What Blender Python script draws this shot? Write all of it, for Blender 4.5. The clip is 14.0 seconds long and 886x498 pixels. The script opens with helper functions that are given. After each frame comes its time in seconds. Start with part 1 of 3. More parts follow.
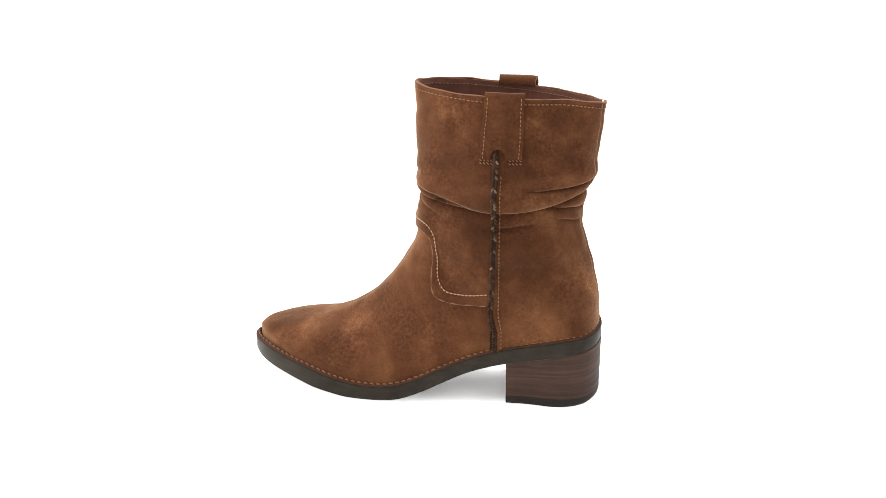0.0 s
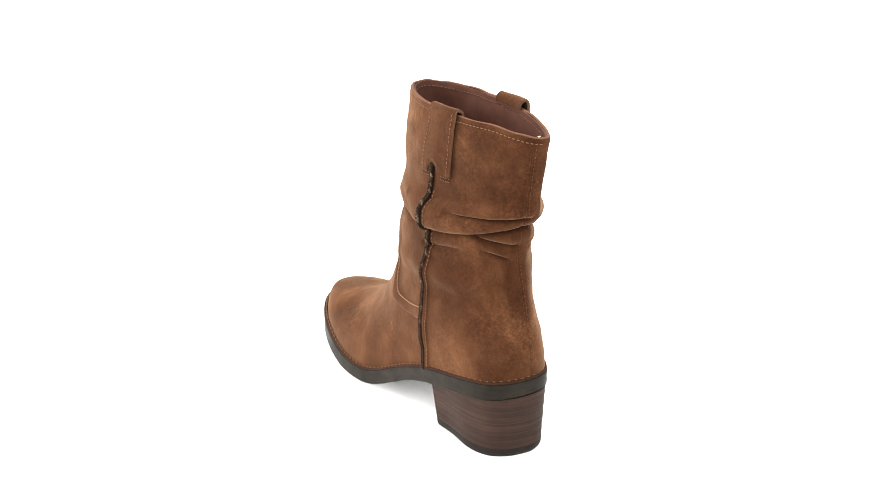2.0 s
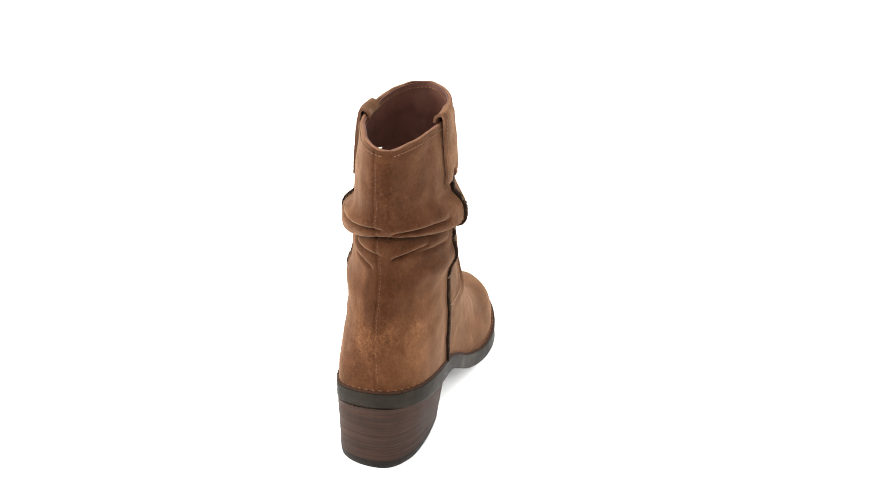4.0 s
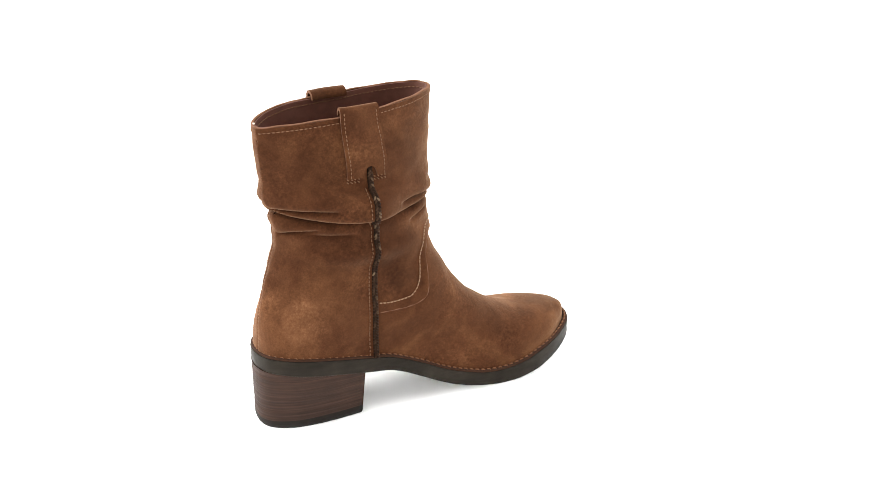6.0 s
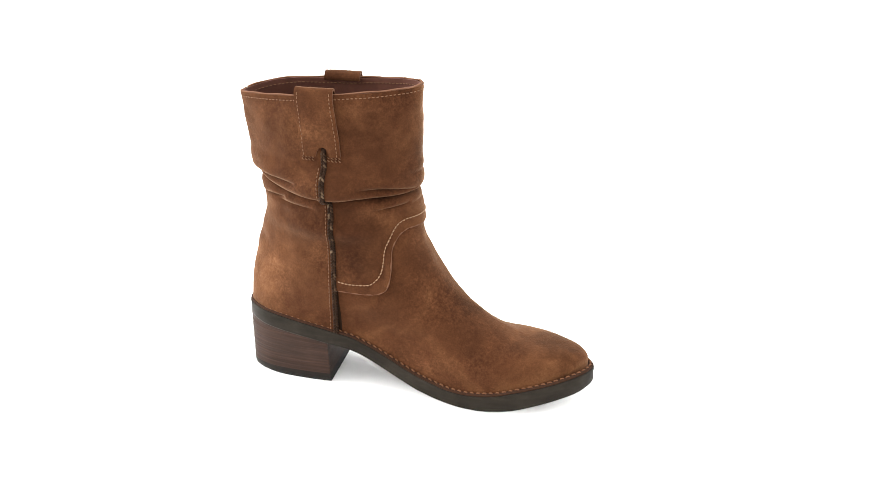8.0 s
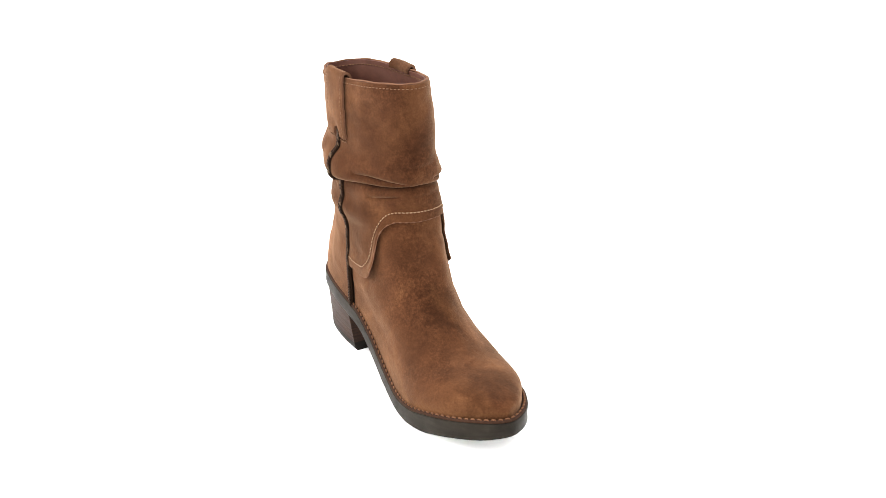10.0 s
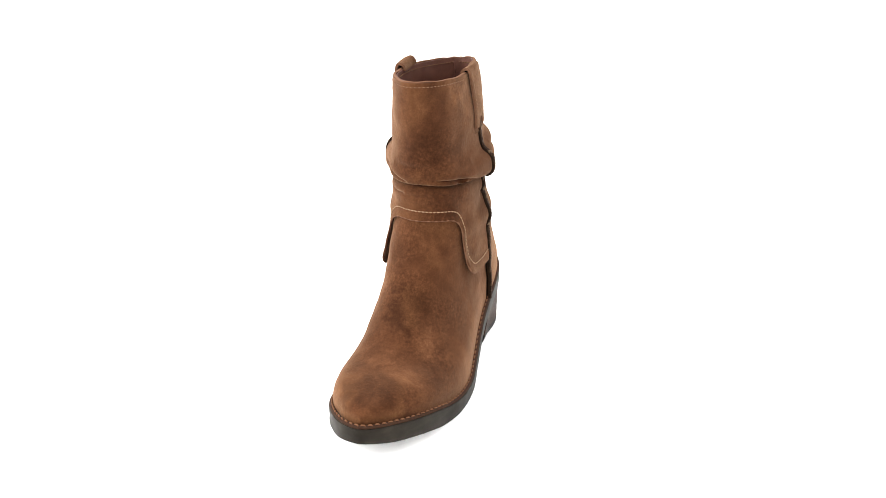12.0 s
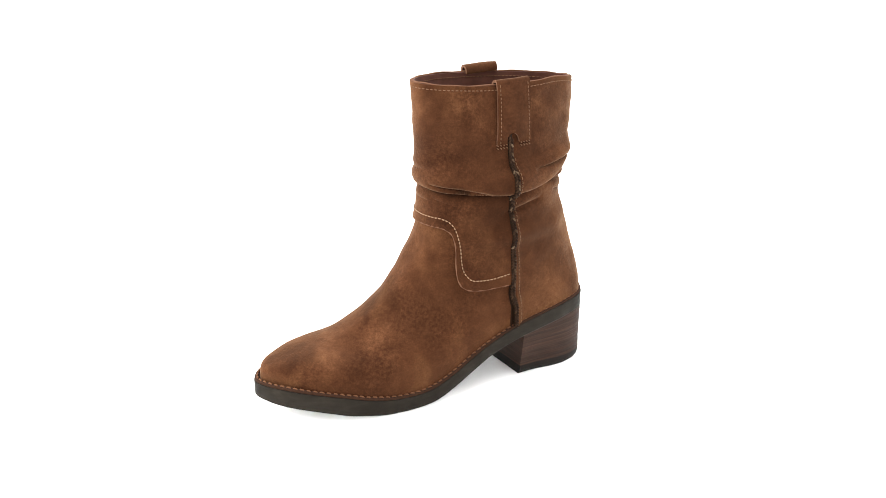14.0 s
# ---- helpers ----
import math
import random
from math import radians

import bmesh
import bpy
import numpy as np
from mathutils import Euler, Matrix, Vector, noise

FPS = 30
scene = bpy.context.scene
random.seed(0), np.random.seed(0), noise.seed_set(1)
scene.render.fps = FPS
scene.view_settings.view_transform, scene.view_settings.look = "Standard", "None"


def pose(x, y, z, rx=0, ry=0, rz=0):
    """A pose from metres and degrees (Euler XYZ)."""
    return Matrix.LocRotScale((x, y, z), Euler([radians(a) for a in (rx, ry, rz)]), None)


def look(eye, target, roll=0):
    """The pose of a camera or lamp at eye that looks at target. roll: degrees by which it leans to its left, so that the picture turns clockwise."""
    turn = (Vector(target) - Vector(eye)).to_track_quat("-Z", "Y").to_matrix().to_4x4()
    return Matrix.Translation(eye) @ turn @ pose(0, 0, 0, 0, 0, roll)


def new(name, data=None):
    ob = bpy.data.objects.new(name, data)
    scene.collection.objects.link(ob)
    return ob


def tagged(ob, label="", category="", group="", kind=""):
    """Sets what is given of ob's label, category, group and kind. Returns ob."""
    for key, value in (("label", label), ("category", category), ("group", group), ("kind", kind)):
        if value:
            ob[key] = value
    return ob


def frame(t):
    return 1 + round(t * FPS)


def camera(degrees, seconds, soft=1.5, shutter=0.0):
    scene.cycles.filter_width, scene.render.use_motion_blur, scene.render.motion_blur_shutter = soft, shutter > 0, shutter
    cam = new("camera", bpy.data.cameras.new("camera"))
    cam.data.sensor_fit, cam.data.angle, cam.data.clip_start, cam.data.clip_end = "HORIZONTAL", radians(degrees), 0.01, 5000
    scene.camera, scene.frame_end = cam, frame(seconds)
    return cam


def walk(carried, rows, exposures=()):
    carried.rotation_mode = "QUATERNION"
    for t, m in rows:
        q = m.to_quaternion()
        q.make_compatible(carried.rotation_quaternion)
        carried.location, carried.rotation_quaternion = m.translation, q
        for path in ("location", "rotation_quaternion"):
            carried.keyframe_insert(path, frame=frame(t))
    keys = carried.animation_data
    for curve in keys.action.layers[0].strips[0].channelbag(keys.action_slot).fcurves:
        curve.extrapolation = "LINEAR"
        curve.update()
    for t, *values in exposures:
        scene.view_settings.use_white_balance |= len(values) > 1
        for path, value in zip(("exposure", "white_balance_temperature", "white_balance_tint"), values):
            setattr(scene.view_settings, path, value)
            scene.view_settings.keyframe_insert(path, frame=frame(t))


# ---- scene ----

# ---- camera: stands still, looking down on the turntable ----
cam = camera(41.25, 14.0, soft=0.45)
EYE = Vector((0.0, -0.84, 0.4478))
CAM = look(EYE, EYE + Vector((0.018821, 0.927859, -0.372457)), -0.073)
walk(cam, [(0.0, CAM), (14.0, CAM)], exposures=[(0.0, 0.0), (14.0, 0.0)])

# ---- light: white studio tent, a softbox overhead and one to each side, plus an added front fill ----
world = bpy.data.worlds.new("studio")
scene.world = world
world.use_nodes = True
world.node_tree.nodes["Background"].inputs[0].default_value = (1.0, 0.99, 0.98, 1)
world.node_tree.nodes["Background"].inputs[1].default_value = 1.72


def softbox(name, eye, target, size, watts):
    lamp = bpy.data.lights.new(name, "AREA")
    lamp.shape, lamp.size, lamp.energy = "SQUARE", size, watts
    lamp.color = (1.0, 0.985, 0.96)
    ob = new(name, lamp)
    ob.matrix_world = look(eye, target)
    return ob


softbox("overhead_softbox", (0.1, 0.15, 2.6), (0, 0.15, 0.0), 2.4, 133.0)
# unseen fill lamp, added to lighten the shadow under the arch
softbox("front_fill", (-0.3, -1.9, 0.9), (0, 0, 0.06), 1.2, 6.0)
softbox("side_softbox", (-1.35, 0.05, 0.75), (0, 0, 0.12), 0.9, 46.0)
softbox("side_softbox", (1.35, 0.30, 0.75), (0, 0, 0.12), 0.9, 9.0)


# ---- materials ----
def material(name):
    m = bpy.data.materials.new(name)
    m.use_nodes = True
    nt = m.node_tree
    return m, nt, nt.nodes["Principled BSDF"]


def noise_node(nt, scale, detail=4.0, rough=0.55, stretch=None, shift=(0, 0, 0), twist=0.0):
    tc = nt.nodes.new("ShaderNodeTexCoord")
    mp = nt.nodes.new("ShaderNodeMapping")
    nt.links.new(tc.outputs["Object"], mp.inputs[0])
    mp.inputs["Location"].default_value = shift
    if stretch:
        mp.inputs["Scale"].default_value = stretch
    n = nt.nodes.new("ShaderNodeTexNoise")
    n.inputs["Scale"].default_value, n.inputs["Detail"].default_value, n.inputs["Roughness"].default_value = scale, detail, rough
    n.inputs["Distortion"].default_value = twist
    nt.links.new(mp.outputs[0], n.inputs["Vector"])
    return n.outputs["Fac"]


def ramp(nt, fac, stops):
    r = nt.nodes.new("ShaderNodeValToRGB")
    e = r.color_ramp.elements
    while len(e) < len(stops):
        e.new(0.5)
    for k, (p, c) in enumerate(stops):
        e[k].position, e[k].color = p, (*c, 1)
    nt.links.new(fac, r.inputs[0])
    return r.outputs[0]


def mix(nt, kind, fac, a, b):
    x = nt.nodes.new("ShaderNodeMix")
    x.data_type, x.blend_type = "RGBA", kind
    for slot, val in ((0, fac), (6, a), (7, b)):
        if isinstance(val, (int, float)):
            x.inputs[slot].default_value = val
        elif isinstance(val, tuple):
            x.inputs[slot].default_value = (*val, 1)
        else:
            nt.links.new(val, x.inputs[slot])
    return x.outputs[2]


def bump(nt, bsdf, parts):
    last = None
    for height, strength, dist in parts:
        b = nt.nodes.new("ShaderNodeBump")
        b.inputs["Strength"].default_value, b.inputs["Distance"].default_value = strength, dist
        nt.links.new(height, b.inputs["Height"])
        if last:
            nt.links.new(last, b.inputs["Normal"])
        last = b.outputs[0]
    nt.links.new(last, bsdf.inputs["Normal"])


def toned_patch(nt, col, centre, size, shade, ragged):
    """A lighter or darker patch of the suede with a ragged soft outline."""
    tc = nt.nodes.new("ShaderNodeTexCoord")
    mp = nt.nodes.new("ShaderNodeMapping")
    mp.vector_type = "TEXTURE"
    mp.inputs["Location"].default_value, mp.inputs["Scale"].default_value = centre, size
    nt.links.new(tc.outputs["Object"], mp.inputs[0])
    ln = nt.nodes.new("ShaderNodeVectorMath")
    ln.operation = "LENGTH"
    nt.links.new(mp.outputs[0], ln.inputs[0])
    add = nt.nodes.new("ShaderNodeMath")
    add.operation = "MULTIPLY_ADD"
    nt.links.new(ragged, add.inputs[0])
    add.inputs[1].default_value = 2.2
    nt.links.new(ln.outputs["Value"], add.inputs[2])
    near = nt.nodes.new("ShaderNodeMapRange")
    near.interpolation_type = "SMOOTHSTEP"
    near.inputs["From Min"].default_value, near.inputs["From Max"].default_value = 2.35, 1.45
    nt.links.new(add.outputs[0], near.inputs["Value"])
    return mix(nt, "MULTIPLY", near.outputs[0], col, shade)


def suede_material(name, dark, mid, light, seed, blotch, patches=()):
    """Brushed suede: cloudy patches where the nap lies differently, a fine speckle and a soft sheen at grazing angles."""
    m, nt, p = material(name)
    broad = noise_node(nt, 17, 3, 0.5, shift=(seed, 0, 0), twist=0.7)
    col = ramp(nt, broad, [(0.30, dark), (0.50, mid), (0.70, light)])
    smear = noise_node(nt, 46, 5, 0.6, shift=(0, seed, 0), twist=0.8)
    col = mix(nt, "MULTIPLY", blotch, col, ramp(nt, smear, [(0.32, (0.75, 0.72, 0.70)), (0.50, (1, 1, 1)), (0.68, (1.30, 1.35, 1.40))]))
    wisp = noise_node(nt, 36, 6, 0.64, stretch=(1.0, 1.3, 0.9), shift=(seed, 2.0, 1.0), twist=2.2)
    col = mix(nt, "MULTIPLY", 0.8 * blotch, col, ramp(nt, wisp, [(0.36, (0.84, 0.82, 0.80)), (0.50, (1, 1, 1)), (0.60, (1.12, 1.14, 1.16)), (0.70, (1.50, 1.58, 1.66))]))
    ragged = noise_node(nt, 70, 5, 0.62, shift=(seed, 5.0, 2.0), twist=0.8)
    for centre, size, shade in patches:
        col = toned_patch(nt, col, centre, size, shade, ragged)
    # speckle only where the nap is rubbed
    rubbed = noise_node(nt, 26, 3, 0.5, shift=(4.0, seed, 3.0))
    where = ramp(nt, rubbed, [(0.42, (0.18, 0.18, 0.18)), (0.66, (0.95, 0.95, 0.95))])
    fleck = noise_node(nt, 420, 4, 0.7, shift=(1.0, seed, 0))
    col = mix(nt, "MULTIPLY", where, col, ramp(nt, fleck, [(0.34, (0.68, 0.65, 0.63)), (0.5, (1, 1, 1)), (0.66, (1.40, 1.44, 1.48))]))
    scuff = noise_node(nt, 130, 5, 0.66, shift=(2.0, seed, 4.0), twist=0.8)
    col = mix(nt, "MULTIPLY", 0.42, col, ramp(nt, scuff, [(0.30, (0.76, 0.74, 0.72)), (0.48, (1, 1, 1)), (0.60, (1.06, 1.07, 1.08)), (0.72, (1.38, 1.43, 1.48))]))
    grain = noise_node(nt, 900, 3, 0.75)
    col = mix(nt, "MULTIPLY", 0.55, col, ramp(nt, grain, [(0.3, (0.64, 0.62, 0.60)), (0.5, (1, 1, 1)), (0.7, (1.34, 1.34, 1.34))]))
    nt.links.new(col, p.inputs["Base Color"])
    p.inputs["Roughness"].default_value = 0.95
    p.inputs["Specular IOR Level"].default_value = 0.04
    p.inputs["Sheen Weight"].default_value = 0.31
    p.inputs["Sheen Roughness"].default_value = 0.42
    p.inputs["Sheen Tint"].default_value = (0.68, 0.43, 0.27, 1)
    bump(nt, p, [(smear, 0.35, 0.0012), (scuff, 0.3, 0.0008), (fleck, 0.3, 0.0005), (grain, 0.5, 0.0003)])
    return m


def plain_leather(name, a, b, rough, scale=160, bumps=0.3, spec=0.4):
    m, nt, p = material(name)
    n = noise_node(nt, scale, 5, 0.6)
    w = noise_node(nt, 30, 4, 0.6, shift=(3, 1, 0))
    col = mix(nt, "MIX", w, a, b)
    col = mix(nt, "MULTIPLY", 0.6, col, ramp(nt, n, [(0.3, (0.7, 0.7, 0.7)), (0.7, (1.15, 1.15, 1.15))]))
    nt.links.new(col, p.inputs["Base Color"])
    p.inputs["Roughness"].default_value, p.inputs["Specular IOR Level"].default_value = rough, spec
    fine = noise_node(nt, scale * 6, 3, 0.6)
    bump(nt, p, [(n, bumps, 0.0008), (fine, bumps, 0.0002)])
    return m


def stacked_leather():
    m, nt, p = material("stacked_leather")
    lines = noise_node(nt, 1, 5, 0.6, stretch=(16, 16, 800))
    lines2 = noise_node(nt, 1, 3, 0.6, stretch=(40, 40, 1900), shift=(2, 5, 0))
    patch = noise_node(nt, 40, 4, 0.6)
    col = ramp(nt, lines, [(0.28, (0.0125, 0.0062, 0.0040)), (0.5, (0.0225, 0.0108, 0.0068)), (0.76, (0.0385, 0.0185, 0.0112))])
    col = mix(nt, "MULTIPLY", 0.35, col, ramp(nt, lines2, [(0.35, (0.55, 0.55, 0.55)), (0.65, (1.2, 1.2, 1.2))]))
    col = mix(nt, "MULTIPLY", 0.6, col, ramp(nt, patch, [(0.3, (0.7, 0.68, 0.66)), (0.7, (1.2, 1.2, 1.2))]))
    nt.links.new(col, p.inputs["Base Color"])
    p.inputs["Roughness"].default_value, p.inputs["Specular IOR Level"].default_value = 0.65, 0.12
    bump(nt, p, [(lines, 0.5, 0.0006), (lines2, 0.4, 0.0003)])
    return m


def floor_white():
    """White floor: subsurface spread is added to soften and lighten the shadows."""
    m, nt, p = material("white_floor")
    n = noise_node(nt, 9, 4, 0.6)
    nt.links.new(ramp(nt, n, [(0.3, (0.93, 0.93, 0.935)), (0.7, (0.945, 0.945, 0.945))]), p.inputs["Base Color"])
    p.subsurface_method = "BURLEY"
    p.inputs["Subsurface Weight"].default_value = 1.0
    p.inputs["Subsurface Radius"].default_value = (1.0, 1.0, 1.0)
    p.inputs["Subsurface Scale"].default_value = 0.065
    p.inputs["Roughness"].default_value, p.inputs["Specular IOR Level"].default_value = 0.55, 0.25
    return m


# same suede all over; the vamp is coloured lighter as it faces the light
SUEDE_DARK, SUEDE_MID, SUEDE_LIGHT = (0.0262, 0.0092, 0.0038), (0.0440, 0.0162, 0.0066), (0.0820, 0.0345, 0.0143)
SUEDE_MID_DARK = (0.0350, 0.0128, 0.0053)
SHAFT_MID = (0.0370, 0.0134, 0.0055)
SHAFT_LIGHT = (0.0640, 0.0258, 0.0108)
BRUSHED_DOWN, BRUSHED_UP = (0.62, 0.58, 0.55), (1.42, 1.52, 1.60)
SUEDE_VAMP = suede_material("suede_vamp", SUEDE_MID_DARK, SUEDE_MID, SUEDE_LIGHT, 0.0, 0.5, [
    ((-0.110, 0.009, 0.040), (0.021, 0.031, 0.022), (0.62, 0.58, 0.55)), ((-0.042, 0.004, 0.078), (0.024, 0.020, 0.024), (0.54, 0.50, 0.47)),
    ((-0.070, -0.027, 0.036), (0.016, 0.012, 0.014), (0.80, 0.77, 0.75)), ((-0.080, 0.026, 0.034), (0.014, 0.010, 0.014), BRUSHED_DOWN),
    ((-0.086, -0.008, 0.042), (0.010, 0.022, 0.014), BRUSHED_UP), ((-0.050, -0.018, 0.054), (0.014, 0.010, 0.014), BRUSHED_UP),
    ((-0.074, 0.012, 0.050), (0.008, 0.016, 0.012), BRUSHED_UP), ((-0.012, 0.034, 0.040), (0.022, 0.02, 0.016), (1.18, 1.20, 1.22)),
    ((-0.132, 0.012, 0.034), (0.006, 0.018, 0.012), (1.22, 1.24, 1.26))])
# set areas of the front panel coloured darker or lighter
SUEDE_SHAFT = suede_material("suede_shaft", SUEDE_DARK, SHAFT_MID, SHAFT_LIGHT, 3.3, 0.55, [
    ((0.034, 0.030, 0.118), (0.022, 0.018, 0.030), (0.66, 0.62, 0.60)), ((0.040, -0.034, 0.110), (0.018, 0.016, 0.024), (0.78, 0.75, 0.73)),
    ((0.030, 0.026, 0.200), (0.022, 0.016, 0.022), (0.74, 0.71, 0.69)), ((0.006, -0.004, 0.190), (0.012, 0.018, 0.030), (0.80, 0.77, 0.75)),
    ((0.014, -0.018, 0.205), (0.010, 0.012, 0.020), (1.24, 1.30, 1.36)), ((0.010, 0.018, 0.165), (0.012, 0.012, 0.012), (1.22, 1.28, 1.34))])
# quarters: darker areas high up and mid-panel, lighter ones low at the heel
SUEDE_QUARTER = suede_material("suede_quarter", SUEDE_DARK, SHAFT_MID, SHAFT_LIGHT, 7.1, 0.55, [
    ((0.100, -0.024, 0.205), (0.026, 0.018, 0.026), (0.68, 0.64, 0.62)), ((0.096, 0.024, 0.200), (0.024, 0.018, 0.024), (0.76, 0.73, 0.71)),
    ((0.114, 0.022, 0.085), (0.026, 0.018, 0.026), (1.30, 1.37, 1.44)), ((0.086, 0.030, 0.120), (0.018, 0.014, 0.020), (0.80, 0.77, 0.75)),
    ((0.092, -0.038, 0.105), (0.020, 0.014, 0.030), (0.82, 0.79, 0.77)), ((0.122, -0.024, 0.080), (0.016, 0.014, 0.018), (1.18, 1.23, 1.28))])
LINING = plain_leather("lining_leather", (0.0616, 0.0238, 0.0158), (0.0810, 0.0326, 0.0220), 0.6, 120, 0.15, 0.15)
RAW_EDGE = plain_leather("raw_edge", (0.1250, 0.0610, 0.0350), (0.0760, 0.0340, 0.0180), 0.85, 400, 0.3, 0.1)
EDGE_THREAD = plain_leather("light_tan_thread", (0.260, 0.160, 0.095), (0.190, 0.112, 0.064), 0.75, 900, 0.3, 0.2)
THREAD = plain_leather("tan_thread", (0.135, 0.069, 0.035), (0.100, 0.048, 0.023), 0.75, 900, 0.3, 0.2)
PALE_THREAD = plain_leather("pale_thread", (0.6160, 0.5456, 0.4400), (0.5280, 0.4576, 0.3696), 0.8, 900, 0.3, 0.2)
SEAM_THREAD = plain_leather("seam_thread", (0.090, 0.044, 0.024), (0.070, 0.033, 0.017), 0.8, 900, 0.3, 0.1)
WELT_THREAD = plain_leather("brown_thread", (0.1350, 0.0620, 0.0310), (0.0640, 0.0270, 0.0130), 0.75, 900, 0.3, 0.1)
WELT = plain_leather("welt_leather", (0.0300, 0.0130, 0.0068), (0.0170, 0.0074, 0.0040), 0.8, 300, 0.4, 0.08)


def rubber_material():
    """Dark sole edge with pale rubbed streaks along it and a few scratches."""
    m, nt, p = material("dark_rubber")
    cloud = noise_node(nt, 45, 4, 0.6)
    col = ramp(nt, cloud, [(0.30, (0.0088, 0.0068, 0.0046)), (0.55, (0.0130, 0.0102, 0.0070)), (0.75, (0.0190, 0.0150, 0.0108))])
    streak = noise_node(nt, 1, 5, 0.65, stretch=(55, 55, 420), shift=(1, 3, 2))
    col = mix(nt, "MULTIPLY", 0.8, col, ramp(nt, streak, [(0.35, (0.82, 0.82, 0.82)), (0.55, (1, 1, 1)), (0.68, (1.25, 1.24, 1.22)), (0.76, (2.2, 2.1, 2.0))]))
    nt.links.new(col, p.inputs["Base Color"])
    nt.links.new(ramp(nt, cloud, [(0.3, (0.62, 0.62, 0.62)), (0.7, (0.46, 0.46, 0.46))]), p.inputs["Roughness"])
    p.inputs["Specular IOR Level"].default_value = 0.07
    fine = noise_node(nt, 900, 3, 0.6)
    bump(nt, p, [(streak, 0.25, 0.0004), (fine, 0.2, 0.0002)])
    return m


RUBBER = rubber_material()
TOPPIECE = plain_leather("heel_rubber", (0.0084, 0.0060, 0.0042), (0.0066, 0.0048, 0.0035), 0.65, 250, 0.15, 0.12)
BRAID = plain_leather("braid_leather", (0.0110, 0.0056, 0.0030), (0.0170, 0.0088, 0.0046), 0.65, 700, 0.4, 0.04)


def plait_material():
    m, nt, p = material("plait_leather")
    g = nt.nodes.new("ShaderNodeNewGeometry")
    col = ramp(nt, g.outputs["Random Per Island"], [(0.0, (0.011, 0.0056, 0.0032)), (0.60, (0.021, 0.0110, 0.0062)), (0.86, (0.034, 0.0190, 0.0110)), (1.0, (0.12, 0.082, 0.052))])
    n = noise_node(nt, 900, 3, 0.6)
    col = mix(nt, "MULTIPLY", 0.6, col, ramp(nt, n, [(0.3, (0.6, 0.6, 0.6)), (0.7, (1.25, 1.25, 1.25))]))
    nt.links.new(col, p.inputs["Base Color"])
    p.inputs["Roughness"].default_value, p.inputs["Specular IOR Level"].default_value = 0.6, 0.04
    bump(nt, p, [(n, 0.4, 0.0004)])
    return m


PLAIT = plait_material()
STACK = stacked_leather()
FLOOR_WHITE = floor_white()
LINT = plain_leather("lint", (0.06, 0.055, 0.05), (0.10, 0.09, 0.08), 0.9, 900, 0.3, 0.2)


# ---- mesh helpers ----
def part(name, bm, mat, parent=None, label="", smooth=True, normals=True):
    if normals:
        bmesh.ops.recalc_face_normals(bm, faces=bm.faces)
    me = bpy.data.meshes.new(name)
    bm.to_mesh(me)
    bm.free()
    me.materials.append(mat)
    if smooth:
        me.polygons.foreach_set("use_smooth", [True] * len(me.polygons))
    ob = new(name, me)
    if parent:
        ob.parent = parent
    if label:
        tagged(ob, label)
    return ob


def part_from(name, verts, faces, mat, parent=None, label="", smooth=True):
    me = bpy.data.meshes.new(name)
    me.from_pydata([tuple(map(float, v)) for v in verts], [], [tuple(map(int, f)) for f in faces])
    me.update()
    me.materials.append(mat)
    if smooth:
        me.polygons.foreach_set("use_smooth", [True] * len(me.polygons))
    ob = new(name, me)
    if parent:
        ob.parent = parent
    if label:
        tagged(ob, label)
    return ob


def pchip(xs, ys, x):
    """Monotone cubic through (xs, ys)."""
    xs, ys, x = np.asarray(xs, float), np.asarray(ys, float), np.asarray(x, float)
    h, d = np.diff(xs), np.diff(ys) / np.diff(xs)
    m = np.zeros(len(xs))
    m[0], m[-1] = d[0], d[-1]
    same = d[:-1] * d[1:] > 0
    w1, w2 = 2 * h[1:] + h[:-1], h[1:] + 2 * h[:-1]
    with np.errstate(divide="ignore", invalid="ignore"):
        m[1:-1] = np.where(same, (w1 + w2) / (w1 / np.where(same, d[:-1], 1) + w2 / np.where(same, d[1:], 1)), 0)
    x = np.clip(x, xs[0], xs[-1])
    i = np.clip(np.searchsorted(xs, x, side="right") - 1, 0, len(h) - 1)
    t = (x - xs[i]) / h[i]
    return ((2 * t**3 - 3 * t**2 + 1) * ys[i] + (t**3 - 2 * t**2 + t) * h[i] * m[i]
            + (3 * t**2 - 2 * t**3) * ys[i + 1] + (t**3 - t**2) * h[i] * m[i + 1])


def loop_spline(ctrl, n):
    """Closed Catmull-Rom loop through ctrl, n points a span."""
    c = np.asarray(ctrl, float)
    t = np.arange(n)[:, None] / n
    out = []
    for k in range(len(c)):
        p0, p1, p2, p3 = c[k - 1], c[k], c[(k + 1) % len(c)], c[(k + 2) % len(c)]
        out.append(0.5 * (2 * p1 + (p2 - p0) * t + (2 * p0 - 5 * p1 + 4 * p2 - p3) * t**2 + (3 * p1 - p0 - 3 * p2 + p3) * t**3))
    return np.concatenate(out)


def inset(loop, d):
    """The plan loop moved inwards by d."""
    tan = np.roll(loop, -1, 0) - np.roll(loop, 1, 0)
    tan /= np.linalg.norm(tan, axis=1, keepdims=True)
    nrm = np.stack([-tan[:, 1], tan[:, 0]], 1)
    mid = loop.mean(0)
    if np.sum((mid - loop) * nrm) < 0:
        nrm = -nrm
    return loop + nrm * (d[:, None] if np.ndim(d) else d)


def smoothstep(a, b, x):
    t = np.clip((x - a) / (b - a), 0, 1)
    return t * t * (3 - 2 * t)


